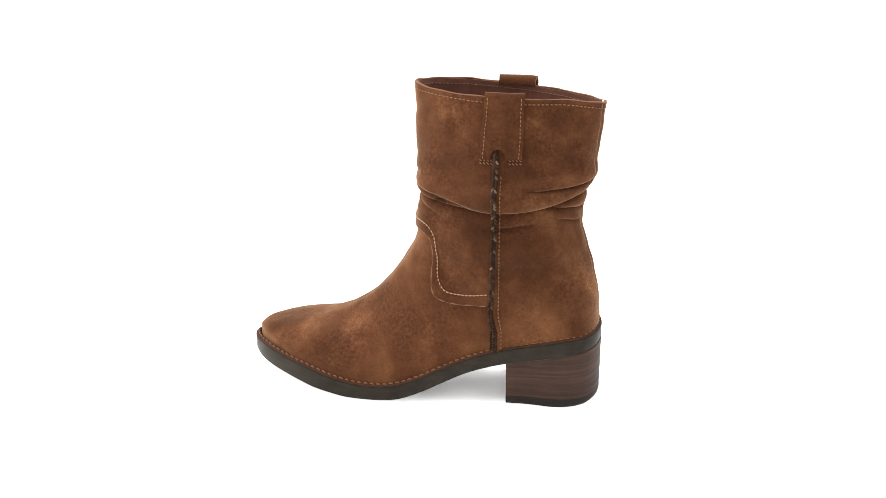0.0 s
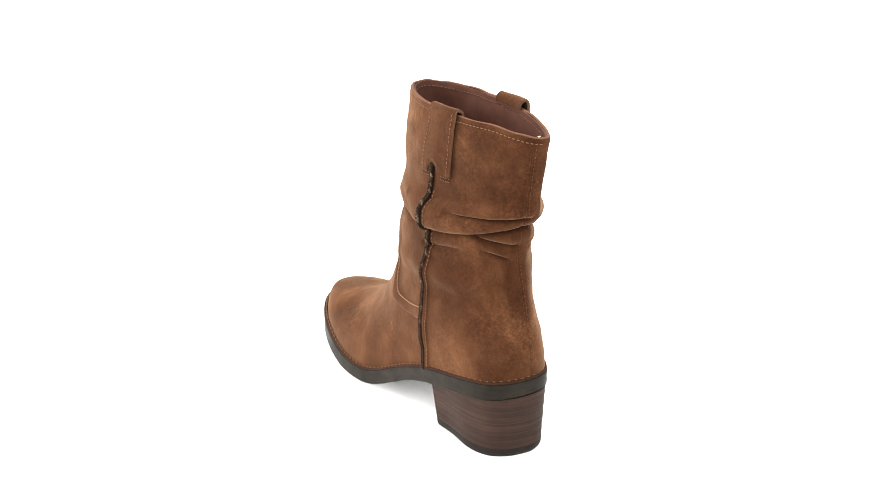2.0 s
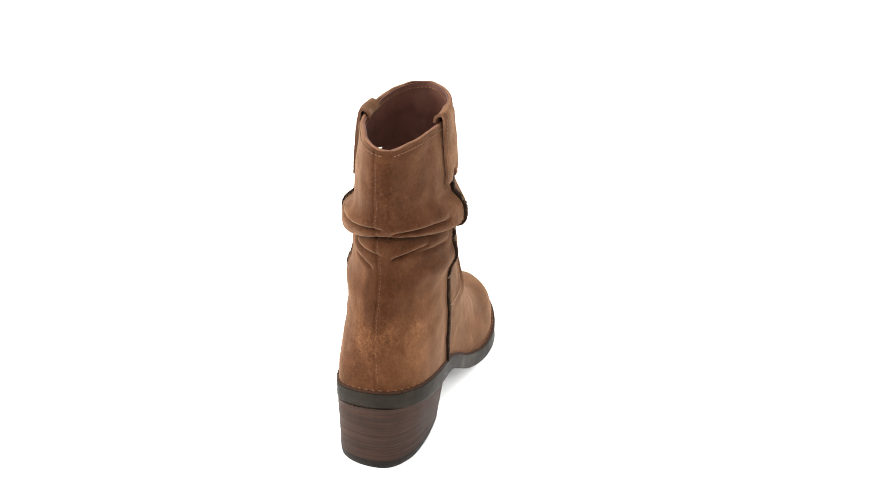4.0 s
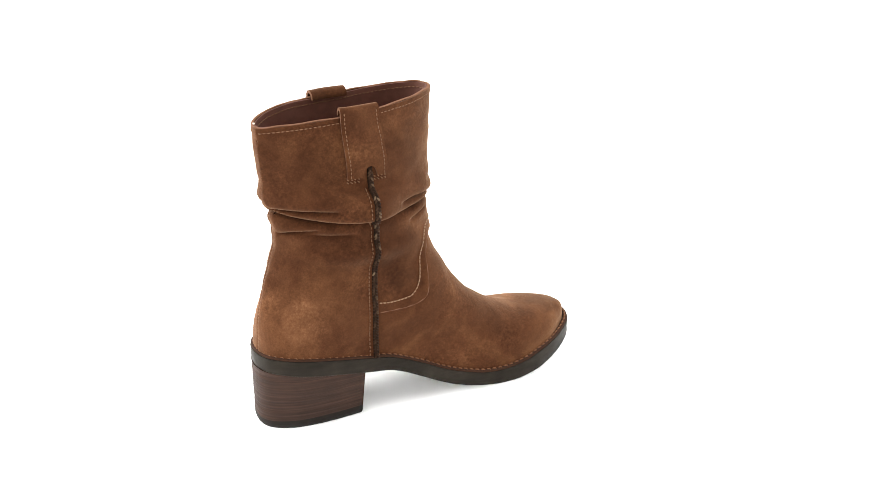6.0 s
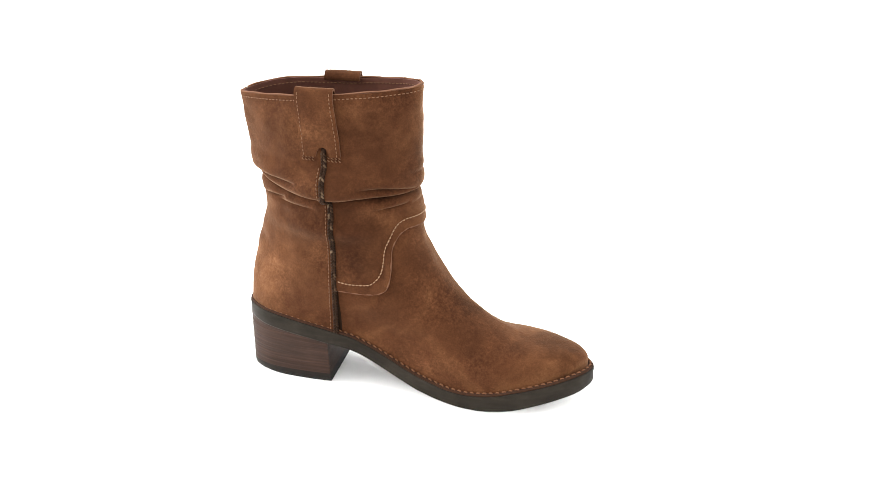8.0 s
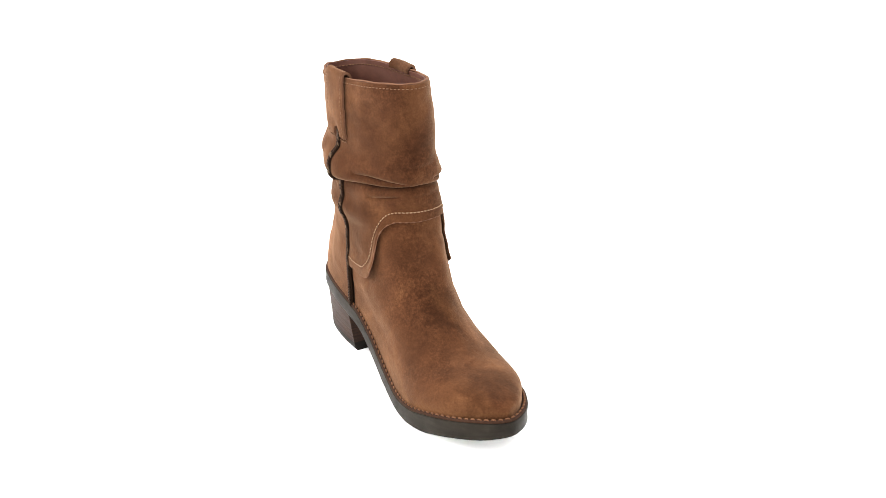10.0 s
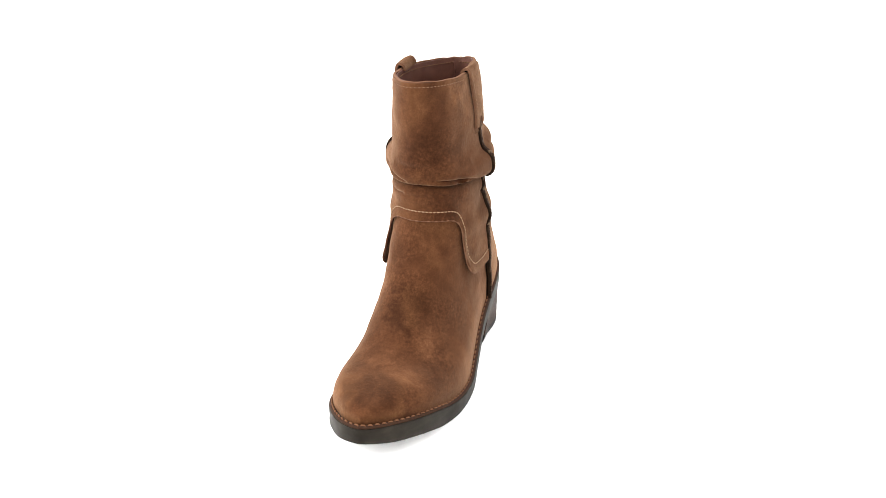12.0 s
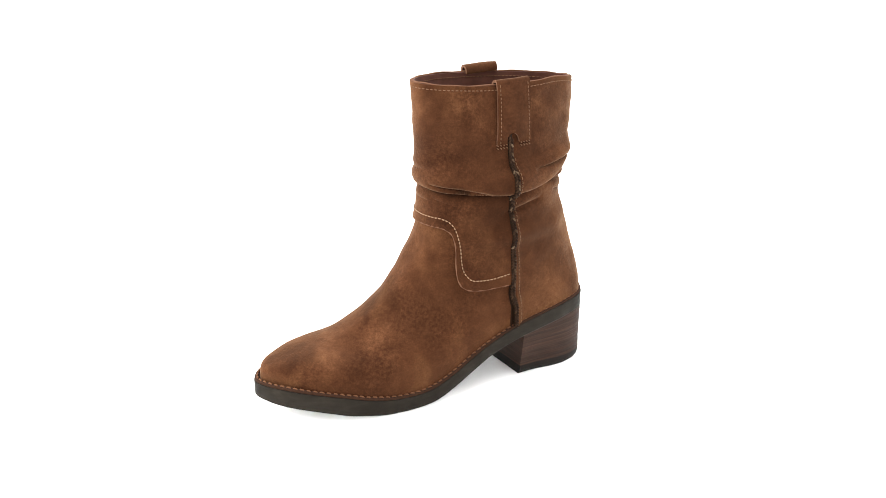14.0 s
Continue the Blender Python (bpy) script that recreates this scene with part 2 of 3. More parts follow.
# ---- the boot's form: u runs from toe to heel, v to the inner side ----
SOLE_PLAN = [(-0.1377, 0.0100), (-0.1342, -0.0002), (-0.1272, -0.0100), (-0.1145, -0.0207), (-0.0945, -0.0320), (-0.0699, -0.0406),
             (-0.0449, -0.0459), (-0.0199, -0.0473), (0.0049, -0.0456), (0.0349, -0.0442), (0.0648, -0.0449), (0.0897, -0.0448),
             (0.1097, -0.0427), (0.1265, -0.0372), (0.1362, -0.0248), (0.1402, -0.0080), (0.1375, 0.0055), (0.1282, 0.0156),
             (0.1143, 0.0230), (0.0897, 0.0281), (0.0599, 0.0303), (0.0350, 0.0327), (0.0101, 0.0362), (-0.0150, 0.0414),
             (-0.0402, 0.0473), (-0.0648, 0.0504), (-0.0894, 0.0475), (-0.1090, 0.0405), (-0.1255, 0.0304), (-0.1341, 0.0203)]
OUTLINE = loop_spline(SOLE_PLAN, 12)


def welt_z(u):
    return pchip([-0.139, -0.126, -0.113, -0.095, -0.080, -0.069, -0.042, -0.030, -0.014, 0.003, 0.020, 0.041, 0.064, 0.093, 0.115, 0.142],
                 [0.0271, 0.0262, 0.0240, 0.0208, 0.0177, 0.0150, 0.0118, 0.0117, 0.0139, 0.0199, 0.0286, 0.0382, 0.0466, 0.0524, 0.0557, 0.0585], u)


def sole_z(u):
    return pchip([-0.139, -0.126, -0.113, -0.095, -0.080, -0.069, -0.052, -0.036, -0.020, -0.008, 0.005, 0.020, 0.041, 0.066, 0.142],
                 [0.0149, 0.0119, 0.0095, 0.0059, 0.0025, 0.0012, -0.0002, -0.0001, 0.0007, 0.0033, 0.0086, 0.0163, 0.0268, 0.0350, 0.0467], u)


def toe_tilt(u, v):
    """The sole twists: its edge tilts towards the toe, and the inner waist is arched."""
    arch = 0.0028 * smoothstep(-0.045, -0.008, u) * (1 - smoothstep(0.043, 0.068, u)) * smoothstep(-0.010, 0.030, v)
    return arch - 0.010 * smoothstep(0.0, 1.0, (-0.055 - u) / 0.05) * (v - 0.008)


UPPER_PLAN = inset(OUTLINE, 0.0034 + 0.0016 * smoothstep(0.0, 1.0, (-0.095 - OUTLINE[:, 0]) / 0.03))
_tip, _back = int(UPPER_PLAN[:, 0].argmin()), int(UPPER_PLAN[:, 0].argmax())
_roll = np.roll(UPPER_PLAN, -_tip, 0)
_b = (_back - _tip) % len(_roll)
PLAN_OUT, PLAN_IN = _roll[:_b + 1], np.concatenate([_roll[_b:], _roll[:1]])[::-1]


def plan_v(u, inner):
    q = PLAN_IN if inner else PLAN_OUT
    return np.interp(u, q[:, 0], q[:, 1])


U_TIP, U_HEEL = float(_roll[0, 0]), float(_roll[_b, 0])
SK = [0, .04, .08, .12, .16, .20, .24, .28, .32, .36, .40, .45, .50, .55, .60, .65, .70, .75, .80, .90, 1.0]
UF = [U_TIP, -0.1327, -0.1283, -0.1186, -0.1025, -0.0841, -0.0658, -0.0505, -0.0384, -0.0270, -0.0186, -0.0112, -0.0045, -0.0017, -0.0003, 0.0003, 0.0007, 0.0013, 0.0004, -0.0012, -0.0024]
ZF = [0.0252, 0.0340, 0.0386, 0.0418, 0.0446, 0.0470, 0.0532, 0.0621, 0.0711, 0.0832, 0.0945, 0.1064, 0.1186, 0.1297, 0.1396, 0.1495, 0.1595, 0.1707, 0.1822, 0.2108, 0.2398]
UB = [U_HEEL, U_HEEL - 0.0001, U_HEEL - 0.0002, U_HEEL - 0.0004, U_HEEL - 0.0007, U_HEEL - 0.0010, 0.1357, 0.1352, 0.1344, 0.1331, 0.1316, 0.1294, 0.1259, 0.1222, 0.1201, 0.1205, 0.1223, 0.1248, 0.1280, 0.1316, 0.1342]
ZB = [.0582, .0610, .0640, .0670, .0710, .0745, .0780, .0820, .0875, .0930, .100, .109, .120, .130, .140, .1495, .159, .169, .1795, .205, .2285]
SHAFT_S = [0, .30, .45, .50, .60, .70, .80, .90, 1.0]
SHAFT_IN = [0.0262, 0.0283, 0.0273, 0.0280, 0.0299, 0.0320, 0.0311, 0.0303, 0.0286]
SHAFT_OUT = [-0.0418, -0.0409, -0.0390, -0.0378, -0.0351, -0.0341, -0.0319, -0.0295, -0.0245]
# how square the shaft's plan is, by height: front and back, inner and outer
ROUND_S = [0.10, 0.30, 0.45, 0.60, 0.70, 0.80, 1.00]
ROUND_FRONT_IN = [0.706, 0.680, 0.702, 0.782, 0.817, 0.903, 0.987]
ROUND_FRONT_OUT = [0.999, 0.873, 0.764, 0.679, 0.730, 0.776, 0.860]
ROUND_BACK_IN = [1.192, 1.324, 1.491, 1.525, 1.608, 1.741, 1.705]
ROUND_BACK_OUT = [0.989, 1.060, 1.098, 0.943, 0.769, 0.808, 0.786]
# how steeply the vamp falls from its ridge, along the foot
FALL_U = [-0.135, -0.11, -0.085, -0.06, -0.03, 0.06]
FALL_IN = [0.620, 0.640, 0.740, 0.938, 1.018, 1.032]
FALL_OUT = [0.680, 0.840, 1.140, 1.602, 1.893, 2.152]
SEAM_U = 0.0603

# creases of the slouched shaft: angle from, to (degrees, inner side positive), height from, to, depth, width
CREASES = [(-72, -12, .1605, .1660, .0020, .0014), (-178, -104, .1745, .1715, .0026, .0013), (-176, -118, .1520, .1565, .0013, .0018),
           (12, 72, .1640, .1670, .0015, .0016), (112, 177, .1700, .1705, .0020, .0014), (128, 176, .1530, .1490, .0016, .0016),
           (-165, -135, .142, .147, .0010, .0018), (-30, 30, .1510, .1510, .0003, .002), (-45, -8, .1480, .1545, .0004, .0016),
           (-20, 35, .1755, .174, .0007, .003), (100, 150, .147, .150, .0008, .0022), (-120, -80, .145, .139, .0009, .0025),
           (20, 60, .1525, .1480, .0009, .0018), (-105, -60, .1745, .1720, .0008, .0028)]


def wave(p, k):
    """Soft irregular swell made of sines."""
    x, y, z = p
    return (np.sin(k * x * 1.3 + 2.1 * np.sin(k * z * 0.7 + 1.3)) + np.sin(k * y * 1.7 + 1.4 + 1.7 * np.sin(k * x * 0.6))
            + np.sin(k * z * 1.1 + 0.7 + 1.9 * np.sin(k * y * 0.9 + k * x * 0.4))) / 3


def form_raw(ph, s):
    ph = (ph + math.pi) % (2 * math.pi) - math.pi
    th = np.abs(ph)
    inner = ph > 0
    uf, zf, ub, zb = (pchip(SK, q, s) for q in (UF, ZF, UB, ZB))
    us = SEAM_U
    cs, sn = np.cos(th), np.maximum(np.sin(th), 1e-4)
    u = np.where(cs > 0, us + (uf - us) * cs, us - (ub - us) * cs)
    m = (u - uf) / (ub - uf)
    flat = smoothstep(0.0, 0.42, s)
    z = zf + (zb - zf) * m + (1 - flat) * (welt_z(u) - (welt_z(uf) + (welt_z(ub) - welt_z(uf)) * m))
    # foot: plan of the sole drawn in towards the ridge
    c0 = np.where(u < us, (us - u) / (us - U_TIP), (u - us) / (U_HEEL - us))
    sn0 = np.sqrt(np.maximum(1 - np.clip(c0, 0, 1) ** 2, 1e-8))
    e = np.where(inner, np.interp(u, FALL_U, FALL_IN), np.interp(u, FALL_U, FALL_OUT))
    vi, vo = plan_v(u, True), plan_v(u, False)
    mid = (vi + vo) / 2 + 0.0008 * smoothstep(0.0, 1.0, (0.02 - u) / 0.06) * smoothstep(0.0, 1.0, (u + 0.1345) / 0.022)
    ratio = np.clip((sn / np.maximum(sn0, sn)) ** e, 0, 1)
    foot = mid + (np.where(inner, vi, vo) - mid) * ratio
    # shaft
    wi, wo = pchip(SHAFT_S, SHAFT_IN, s), pchip(SHAFT_S, SHAFT_OUT, s)
    mids = (wi + wo) / 2 + 0.002 * smoothstep(0.6, 1, s) + 0.0060 * (1 - smoothstep(0.38, 0.62, s)) * (cs > 0)
    power = np.where(cs > 0, np.where(inner, pchip(ROUND_S, ROUND_FRONT_IN, s), pchip(ROUND_S, ROUND_FRONT_OUT, s)),
                     np.where(inner, pchip(ROUND_S, ROUND_BACK_IN, s), pchip(ROUND_S, ROUND_BACK_OUT, s)))
    shaft = mids + (np.where(inner, wi, wo) - mids) * sn ** power
    b = smoothstep(0.12, 0.5, s)
    v = foot + (shaft - foot) * b
    z = z + (1 - flat) * toe_tilt(u, v)
    z = z + 0.0035 * smoothstep(0.85, 1.0, s) * np.exp(-((np.degrees(ph) + 128) / 28) ** 2)
    # fuller on the inner side of the instep, leaner on the outer
    v = v + np.where(inner, 0.0054, 0.0019) * np.sin(2 * th) * (cs > 0) * smoothstep(0.14, 0.28, s) * (1 - smoothstep(0.42, 0.62, s))
    # slouch folds
    deg = np.degrees(ph)
    side = np.sin(th) ** 2
    side_z = np.where(inner, 0.1588, 0.1568)
    zc = np.where(cs > 0, 0.1615 + (side_z - 0.1615) * side ** 0.6, 0.1675 + (side_z - 0.1675) * side ** 0.8)
    x = z - zc
    amp = np.where(cs > 0, 0.0028, 0.0022) * (1 - side) + np.where(inner, 0.0085, 0.0096) * np.where(cs > 0, np.where(inner, side ** 6, side ** 3.2), side ** 1.4)
    d = amp * np.exp(-np.abs((x - 0.0098) / 0.0085) ** 3) * smoothstep(-0.0010, 0.0022, x)
    hang = 0.75 * d * np.exp(-(x / 0.011) ** 2)
    d = d - np.where(cs > 0, 0.0072 + 0.0042 * side, 0.0122) * np.exp(-((x + 0.0013) / 0.0018) ** 2)
    d = d - 0.0012 * np.exp(-((x + 0.0042) / 0.0030) ** 2)
    low = np.where(inner, 0.1320, 0.1220)
    d = d + np.where(inner, 0.0042, 0.0030) * np.where(cs > 0, side ** 2, side) * np.exp(-((z - low) / 0.0075) ** 2)
    for a0, a1, z0, z1, depth, width in CREASES:
        depth = depth * 2.9
        f = (deg - a0) / (a1 - a0)
        tap = np.clip(np.sin(np.pi * np.clip(f, 0, 1)), 0, 1) ** 0.7
        zz = z0 + (z1 - z0) * f
        d = d - depth * tap * np.exp(-((z - zz) / width) ** 2) + 0.22 * depth * tap * np.exp(-((z - zz - 2.4 * width) / (1.8 * width)) ** 2)
    d = d + 0.0007 * wave((u, v, z), 95) * smoothstep(0.25, 0.6, s) + 0.0004 * wave((v, z, u), 210) * smoothstep(0.05, 0.3, s)
    du = np.where(cs > 0, (uf - us), (ub - us))
    nx, ny = cs * np.sign(du) * np.sign(cs) * 0.035, np.where(inner, 1, -1) * sn * 0.065
    n = np.hypot(nx, ny)
    return np.stack([u + d * nx / n, v + d * ny / n, z - hang], -1)


def form(ph, s, off=0.0):
    """Points of the boot's outer skin at the angle ph (0 toe, pi heel, inner side positive) and the height 0..1, off metres out of it."""
    ph, s = np.broadcast_arrays(np.asarray(ph, float), np.asarray(s, float))
    p = form_raw(ph, s)
    h = 1e-3
    a = form_raw(ph + h, s) - form_raw(ph - h, s)
    b = form_raw(ph, np.minimum(s + h, 1)) - form_raw(ph, np.maximum(s - h, 0))
    n = np.cross(b, a)
    n /= np.maximum(np.linalg.norm(n, axis=-1, keepdims=True), 1e-12)
    ref = p - np.stack([np.full_like(ph, SEAM_U), np.zeros_like(ph), np.where(s < .3, 0.01, p[..., 2])], -1)
    n = np.where(np.sum(n * ref, -1, keepdims=True) < 0, -n, n)
    return p + n * (np.asarray(off)[..., None] if np.ndim(off) else off), n


S_FINE = np.linspace(0, 1, 201)


def s_at(ph, z):
    """The height parameter at which the skin at angle ph has the height z."""
    ph, z = np.broadcast_arrays(np.asarray(ph, float), np.asarray(z, float))
    p1, z1 = ph.ravel(), z.ravel()
    zz = np.maximum.accumulate(form_raw(np.repeat(p1[:, None], 201, 1), np.repeat(S_FINE[None], len(p1), 0))[..., 2], axis=1)
    return np.array([np.interp(z1[i], zz[i], S_FINE) for i in range(len(p1))]).reshape(ph.shape)


def seam_angle(sign, s):
    """Angle of the side seams, which sway a little."""
    half = math.pi / 2
    if sign > 0:
        return half + 0.05 * smoothstep(0.655, 0.70, s)
    return half - 0.035 * smoothstep(0.15, 0.3, s)


def swayed(ph, s):
    """Angles counted with the seams at a right angle, moved to where the seams run."""
    half = math.pi / 2
    k = np.where(ph > 0, seam_angle(1, s), seam_angle(-1, s))
    a = np.abs(ph)
    return np.sign(ph) * np.where(a <= half, a * k / half, k + (a - half) * (math.pi - k) / half)


def heel_seam(s):
    """How far the heel seam lies round to the outer side, in radians."""
    return 0.06 + 0.20 * np.asarray(s) ** 1.5


def sheet(name, ph, s, off, thick, mat, parent, label=""):
    """A piece of leather laid on the form, with its thickness and cut edges. ph, s, off: grids."""
    ph = swayed(ph, s)
    top, n = form(ph, s, off)
    low = top - n * thick
    r, c = ph.shape
    verts = np.concatenate([top.reshape(-1, 3), low.reshape(-1, 3)])
    idx = np.arange(r * c).reshape(r, c)
    faces = []
    quad = np.stack([idx[:-1, :-1], idx[:-1, 1:], idx[1:, 1:], idx[1:, :-1]], -1).reshape(-1, 4)
    faces.append(quad)
    faces.append(quad[:, ::-1] + r * c)
    rim = np.concatenate([idx[0, :], idx[1:, -1], idx[-1, -2::-1], idx[-2:0:-1, 0]])
    nxt = np.roll(rim, -1)
    faces.append(np.stack([rim, rim + r * c, nxt + r * c, nxt], -1))
    a = top[1, 0] - top[0, 0]
    b = top[0, 1] - top[0, 0]
    faces = np.concatenate(faces)
    if np.dot(np.cross(b, a), n[0, 0]) < 0:
        faces = faces[:, ::-1]
    ob = part_from(name, verts, faces, mat, parent, label)
    ob.data.materials.append(RAW_EDGE if mat is not LINING else LINING)
    ob.data.polygons.foreach_set("material_index", [0] * (2 * len(quad)) + [1] * len(rim))
    ob.data.set_sharp_from_angle(angle=radians(50))
    return ob


def rows_to(s0, s1, n):
    return s0 + (s1 - s0) * np.linspace(0, 1, n)[:, None]


# edge of the front shaft panel: angle in degrees, height
EDGE_A = [0, 25, 34, 39, 42.5, 45, 47.5, 50.5, 54, 58, 65, 73, 82, 90]
EDGE_Z = [.1330, .1325, .1300, .1262, .1210, .1150, .1080, .1000, .0925, .0870, .0833, .0822, .0828, .0840]
STITCH_A = [0, 25, 34, 40.5, 45, 49.5, 53, 57, 61, 67, 75, 88]
STITCH_Z = [.1403, .1400, .1380, .1335, .1270, .1180, .1090, .1000, .0945, .0900, .0893, .0915]


def edge_s(ph):
    z = pchip(EDGE_A, EDGE_Z, np.degrees(np.abs(ph)) / np.where(ph > 0, 1.08, 1.04))
    return s_at(ph, z)


def add_tube(verts, faces, path, radius, sides=6, flat=1.0, up=None):
    """Appends a closed tube along path. up: directions in which it is flattened by flat."""
    path = np.asarray(path, float)
    tan = np.gradient(path, axis=0)
    tan /= np.maximum(np.linalg.norm(tan, axis=1, keepdims=True), 1e-12)
    if up is None:
        up = np.tile([0.0, 0.0, 1.0], (len(path), 1))
    side = np.cross(tan, up)
    side /= np.maximum(np.linalg.norm(side, axis=1, keepdims=True), 1e-12)
    up2 = np.cross(side, tan)
    base = len(verts)
    k = len(path)
    rad = np.broadcast_to(np.asarray(radius, float), (k,))
    for i in range(k):
        for j in range(sides):
            a = 2 * math.pi * j / sides
            verts.append(path[i] + rad[i] * (math.cos(a) * side[i] + flat * math.sin(a) * up2[i]))
    for i in range(k - 1):
        for j in range(sides):
            j2 = (j + 1) % sides
            faces.append((base + i * sides + j, base + i * sides + j2, base + (i + 1) * sides + j2, base + (i + 1) * sides + j))
    faces.append(tuple(base + j for j in range(sides))[::-1])
    faces.append(tuple(base + (k - 1) * sides + j for j in range(sides)))


def resample(path, nrm, step):
    seg = np.linalg.norm(np.diff(path, axis=0), axis=1)
    run = np.concatenate([[0], np.cumsum(seg)])
    n = max(2, int(run[-1] / step))
    x = (np.arange(n) + 0.5) / n * run[-1]
    return x, run


def stitching(name, path, nrm, mat, parent, pitch=0.0031, fill=0.66, radius=0.00042, lean=0.0, label=""):
    """A row of single stitches along a path on the leather."""
    path, nrm = np.asarray(path), np.asarray(nrm)
    x, run = resample(path, nrm, pitch)
    rnd = random.Random(len(path) * 7 + len(name))
    faces_all, verts_all = [], []

    def at(d):
        return (np.array([np.interp(d, run, path[:, k]) for k in range(3)]), np.array([np.interp(d, run, nrm[:, k]) for k in range(3)]))

    for d in x:
        half = pitch * fill / 2 * rnd.uniform(0.85, 1.12)
        p, q = at(d - half), at(d + half)
        mid = at(d)
        side = np.cross(q[0] - p[0], mid[1])
        side = side / max(np.linalg.norm(side), 1e-9) * (lean + rnd.uniform(-0.00012, 0.00012))
        pts = [p[0] - side - p[1] * radius * 0.7, p[0] * 0.75 + q[0] * 0.25 - side * 0.5 + mid[1] * radius * 0.75,
               p[0] * 0.25 + q[0] * 0.75 + side * 0.5 + mid[1] * radius * 0.75, q[0] + side - q[1] * radius * 0.7]
        add_tube(verts_all, faces_all, pts, [radius * 0.7, radius, radius, radius * 0.7], 6, 0.8, np.tile(mid[1], (4, 1)))
    return part_from(name, verts_all, faces_all, mat, parent, label)


# ---- floor ----
def floor():
    bm = bmesh.new()
    bmesh.ops.create_grid(bm, x_segments=40, y_segments=40, size=30)
    ob = part("floor", bm, FLOOR_WHITE, smooth=False)
    tagged(ob, "seamless bright white studio floor", "floor", kind="structure")
    return ob


# ---- the boot ----
boot = new("ankle_boot")
tagged(boot, "brown suede slouch ankle boot with stacked block heel", "boot")


def panel_lift(ph, s, low):
    """The rounded corners of the front panel stand off the vamp."""
    return 0.0017 + 0.0011 * np.exp(-((s - low) / 0.05) ** 2) + 0.0024 * np.exp(-((np.degrees(np.abs(ph)) - 60) / 9) ** 2) * np.exp(-((s - low) / 0.03) ** 2)


def upper():
    half = math.pi / 2
    gap = 0.020
    # vamp, under the shaft panel
    ph = np.linspace(-half + gap, half - gap, 241)
    top = np.minimum(edge_s(ph) + 0.035, 1)
    k = np.linspace(0, 1, 130)[:, None]
    sheet("vamp", np.broadcast_to(ph, (130, 241)), top * k, np.full((130, 241), 0.0), 0.0018, SUEDE_VAMP, boot, "brown suede vamp with brushed lighter patches")
    # front shaft panel, over the vamp
    n, r = 241, 330
    low = edge_s(ph)
    ss = low + (1 - low) * np.linspace(0, 1, r)[:, None]
    pp = np.broadcast_to(ph, (r, n))
    lift = panel_lift(pp, ss, low)
    sheet("shaft_front_panel", pp, ss, lift, 0.0013, SUEDE_SHAFT, boot, "brown suede front panel with curved stitched edge")
    # two back quarters, meeting in the heel seam
    for sign, name in ((-1, "outer_quarter"), (1, "inner_quarter")):
        ss = np.broadcast_to(np.linspace(0, 1, 420)[:, None], (420, 130))
        end = math.pi + sign * heel_seam(ss) + (0.03 if sign < 0 else 0.0)
        k = np.linspace(0, 1, 130)[None, :]
        pp = sign * (half + gap + (end - half - gap) * k)
        rise = (0.0016 if sign < 0 else 0.0004) * np.exp(-((np.abs(pp) - half - gap) / 0.05) ** 2) * (1 - smoothstep(0.56, 0.64, ss))
        dip = 0.0014 + rise - (0.0008 if sign < 0 else 0.0003) * np.exp(-((end - np.abs(pp)) / 0.045) ** 2)
        sheet(name, pp, ss, dip, 0.0018, SUEDE_QUARTER, boot, "brown suede back quarter")
    # backing behind the side seams and the heel seam
    for sign in (-1, 1):
        ph3 = sign * np.linspace(half - 0.07, half + 0.07, 9)
        pp = np.broadcast_to(ph3, (200, 9))
        sheet("seam_backing", pp, np.broadcast_to(np.linspace(0, 1, 200)[:, None], pp.shape), np.full(pp.shape, -0.0002), 0.0006, BRAID, boot)
    # lining
    ph5 = np.linspace(-math.pi + 1e-4, math.pi - 1e-4, 181)
    pp = np.broadcast_to(ph5, (120, 181))
    sheet("lining", pp, np.broadcast_to(np.linspace(0.03, 1, 120)[:, None], pp.shape), np.full(pp.shape, -0.0010), 0.0008, LINING, boot, "smooth reddish brown leather lining")
    # seam up the back of the lining
    v, f = [], []
    s = np.linspace(0.2, 0.985, 120)
    p, nn = form(np.full_like(s, math.pi - 0.10), s, -0.0020)
    add_tube(v, f, p, 0.0009, 6, 0.6, nn)
    part_from("lining_seam", v, f, LINING, boot)
    # loose thread end at the back of the opening
    v, f = [], []
    p, nn = form(np.array([math.pi + 0.17]), np.array([1.0]), -0.0008)
    for k in range(5):
        a = k * 1.3
        tip = p[0] + np.array([0.0006 * math.cos(a), 0.0012 * math.sin(a), 0.0012])
        add_tube(v, f, [p[0], p[0] * 0.5 + tip * 0.5 + np.array([0, 0, 0.0004]), tip], [0.0005, 0.0004, 0.0002], 6, 1.0, np.tile([1.0, 0, 0], (3, 1)))
    part_from("thread_end", v, f, PALE_THREAD, boot, "pale loose thread end")
    # raw cut edge round the opening
    v, f = [], []
    a = np.linspace(-math.pi + 1e-4, math.pi - 1e-4, 260)
    p, nn = form(a, np.ones_like(a), 0.0002)
    p[:, 2] += 0.0002 + 0.0005 * np.sin(a * 9 + 1) * np.sin(a * 4)
    add_tube(v, f, p, 0.0011, 8, 0.5, np.tile([0, 0, 1.0], (260, 1)))
    part_from("topline_edge", v, f, RAW_EDGE, boot, "pale raw leather edge")


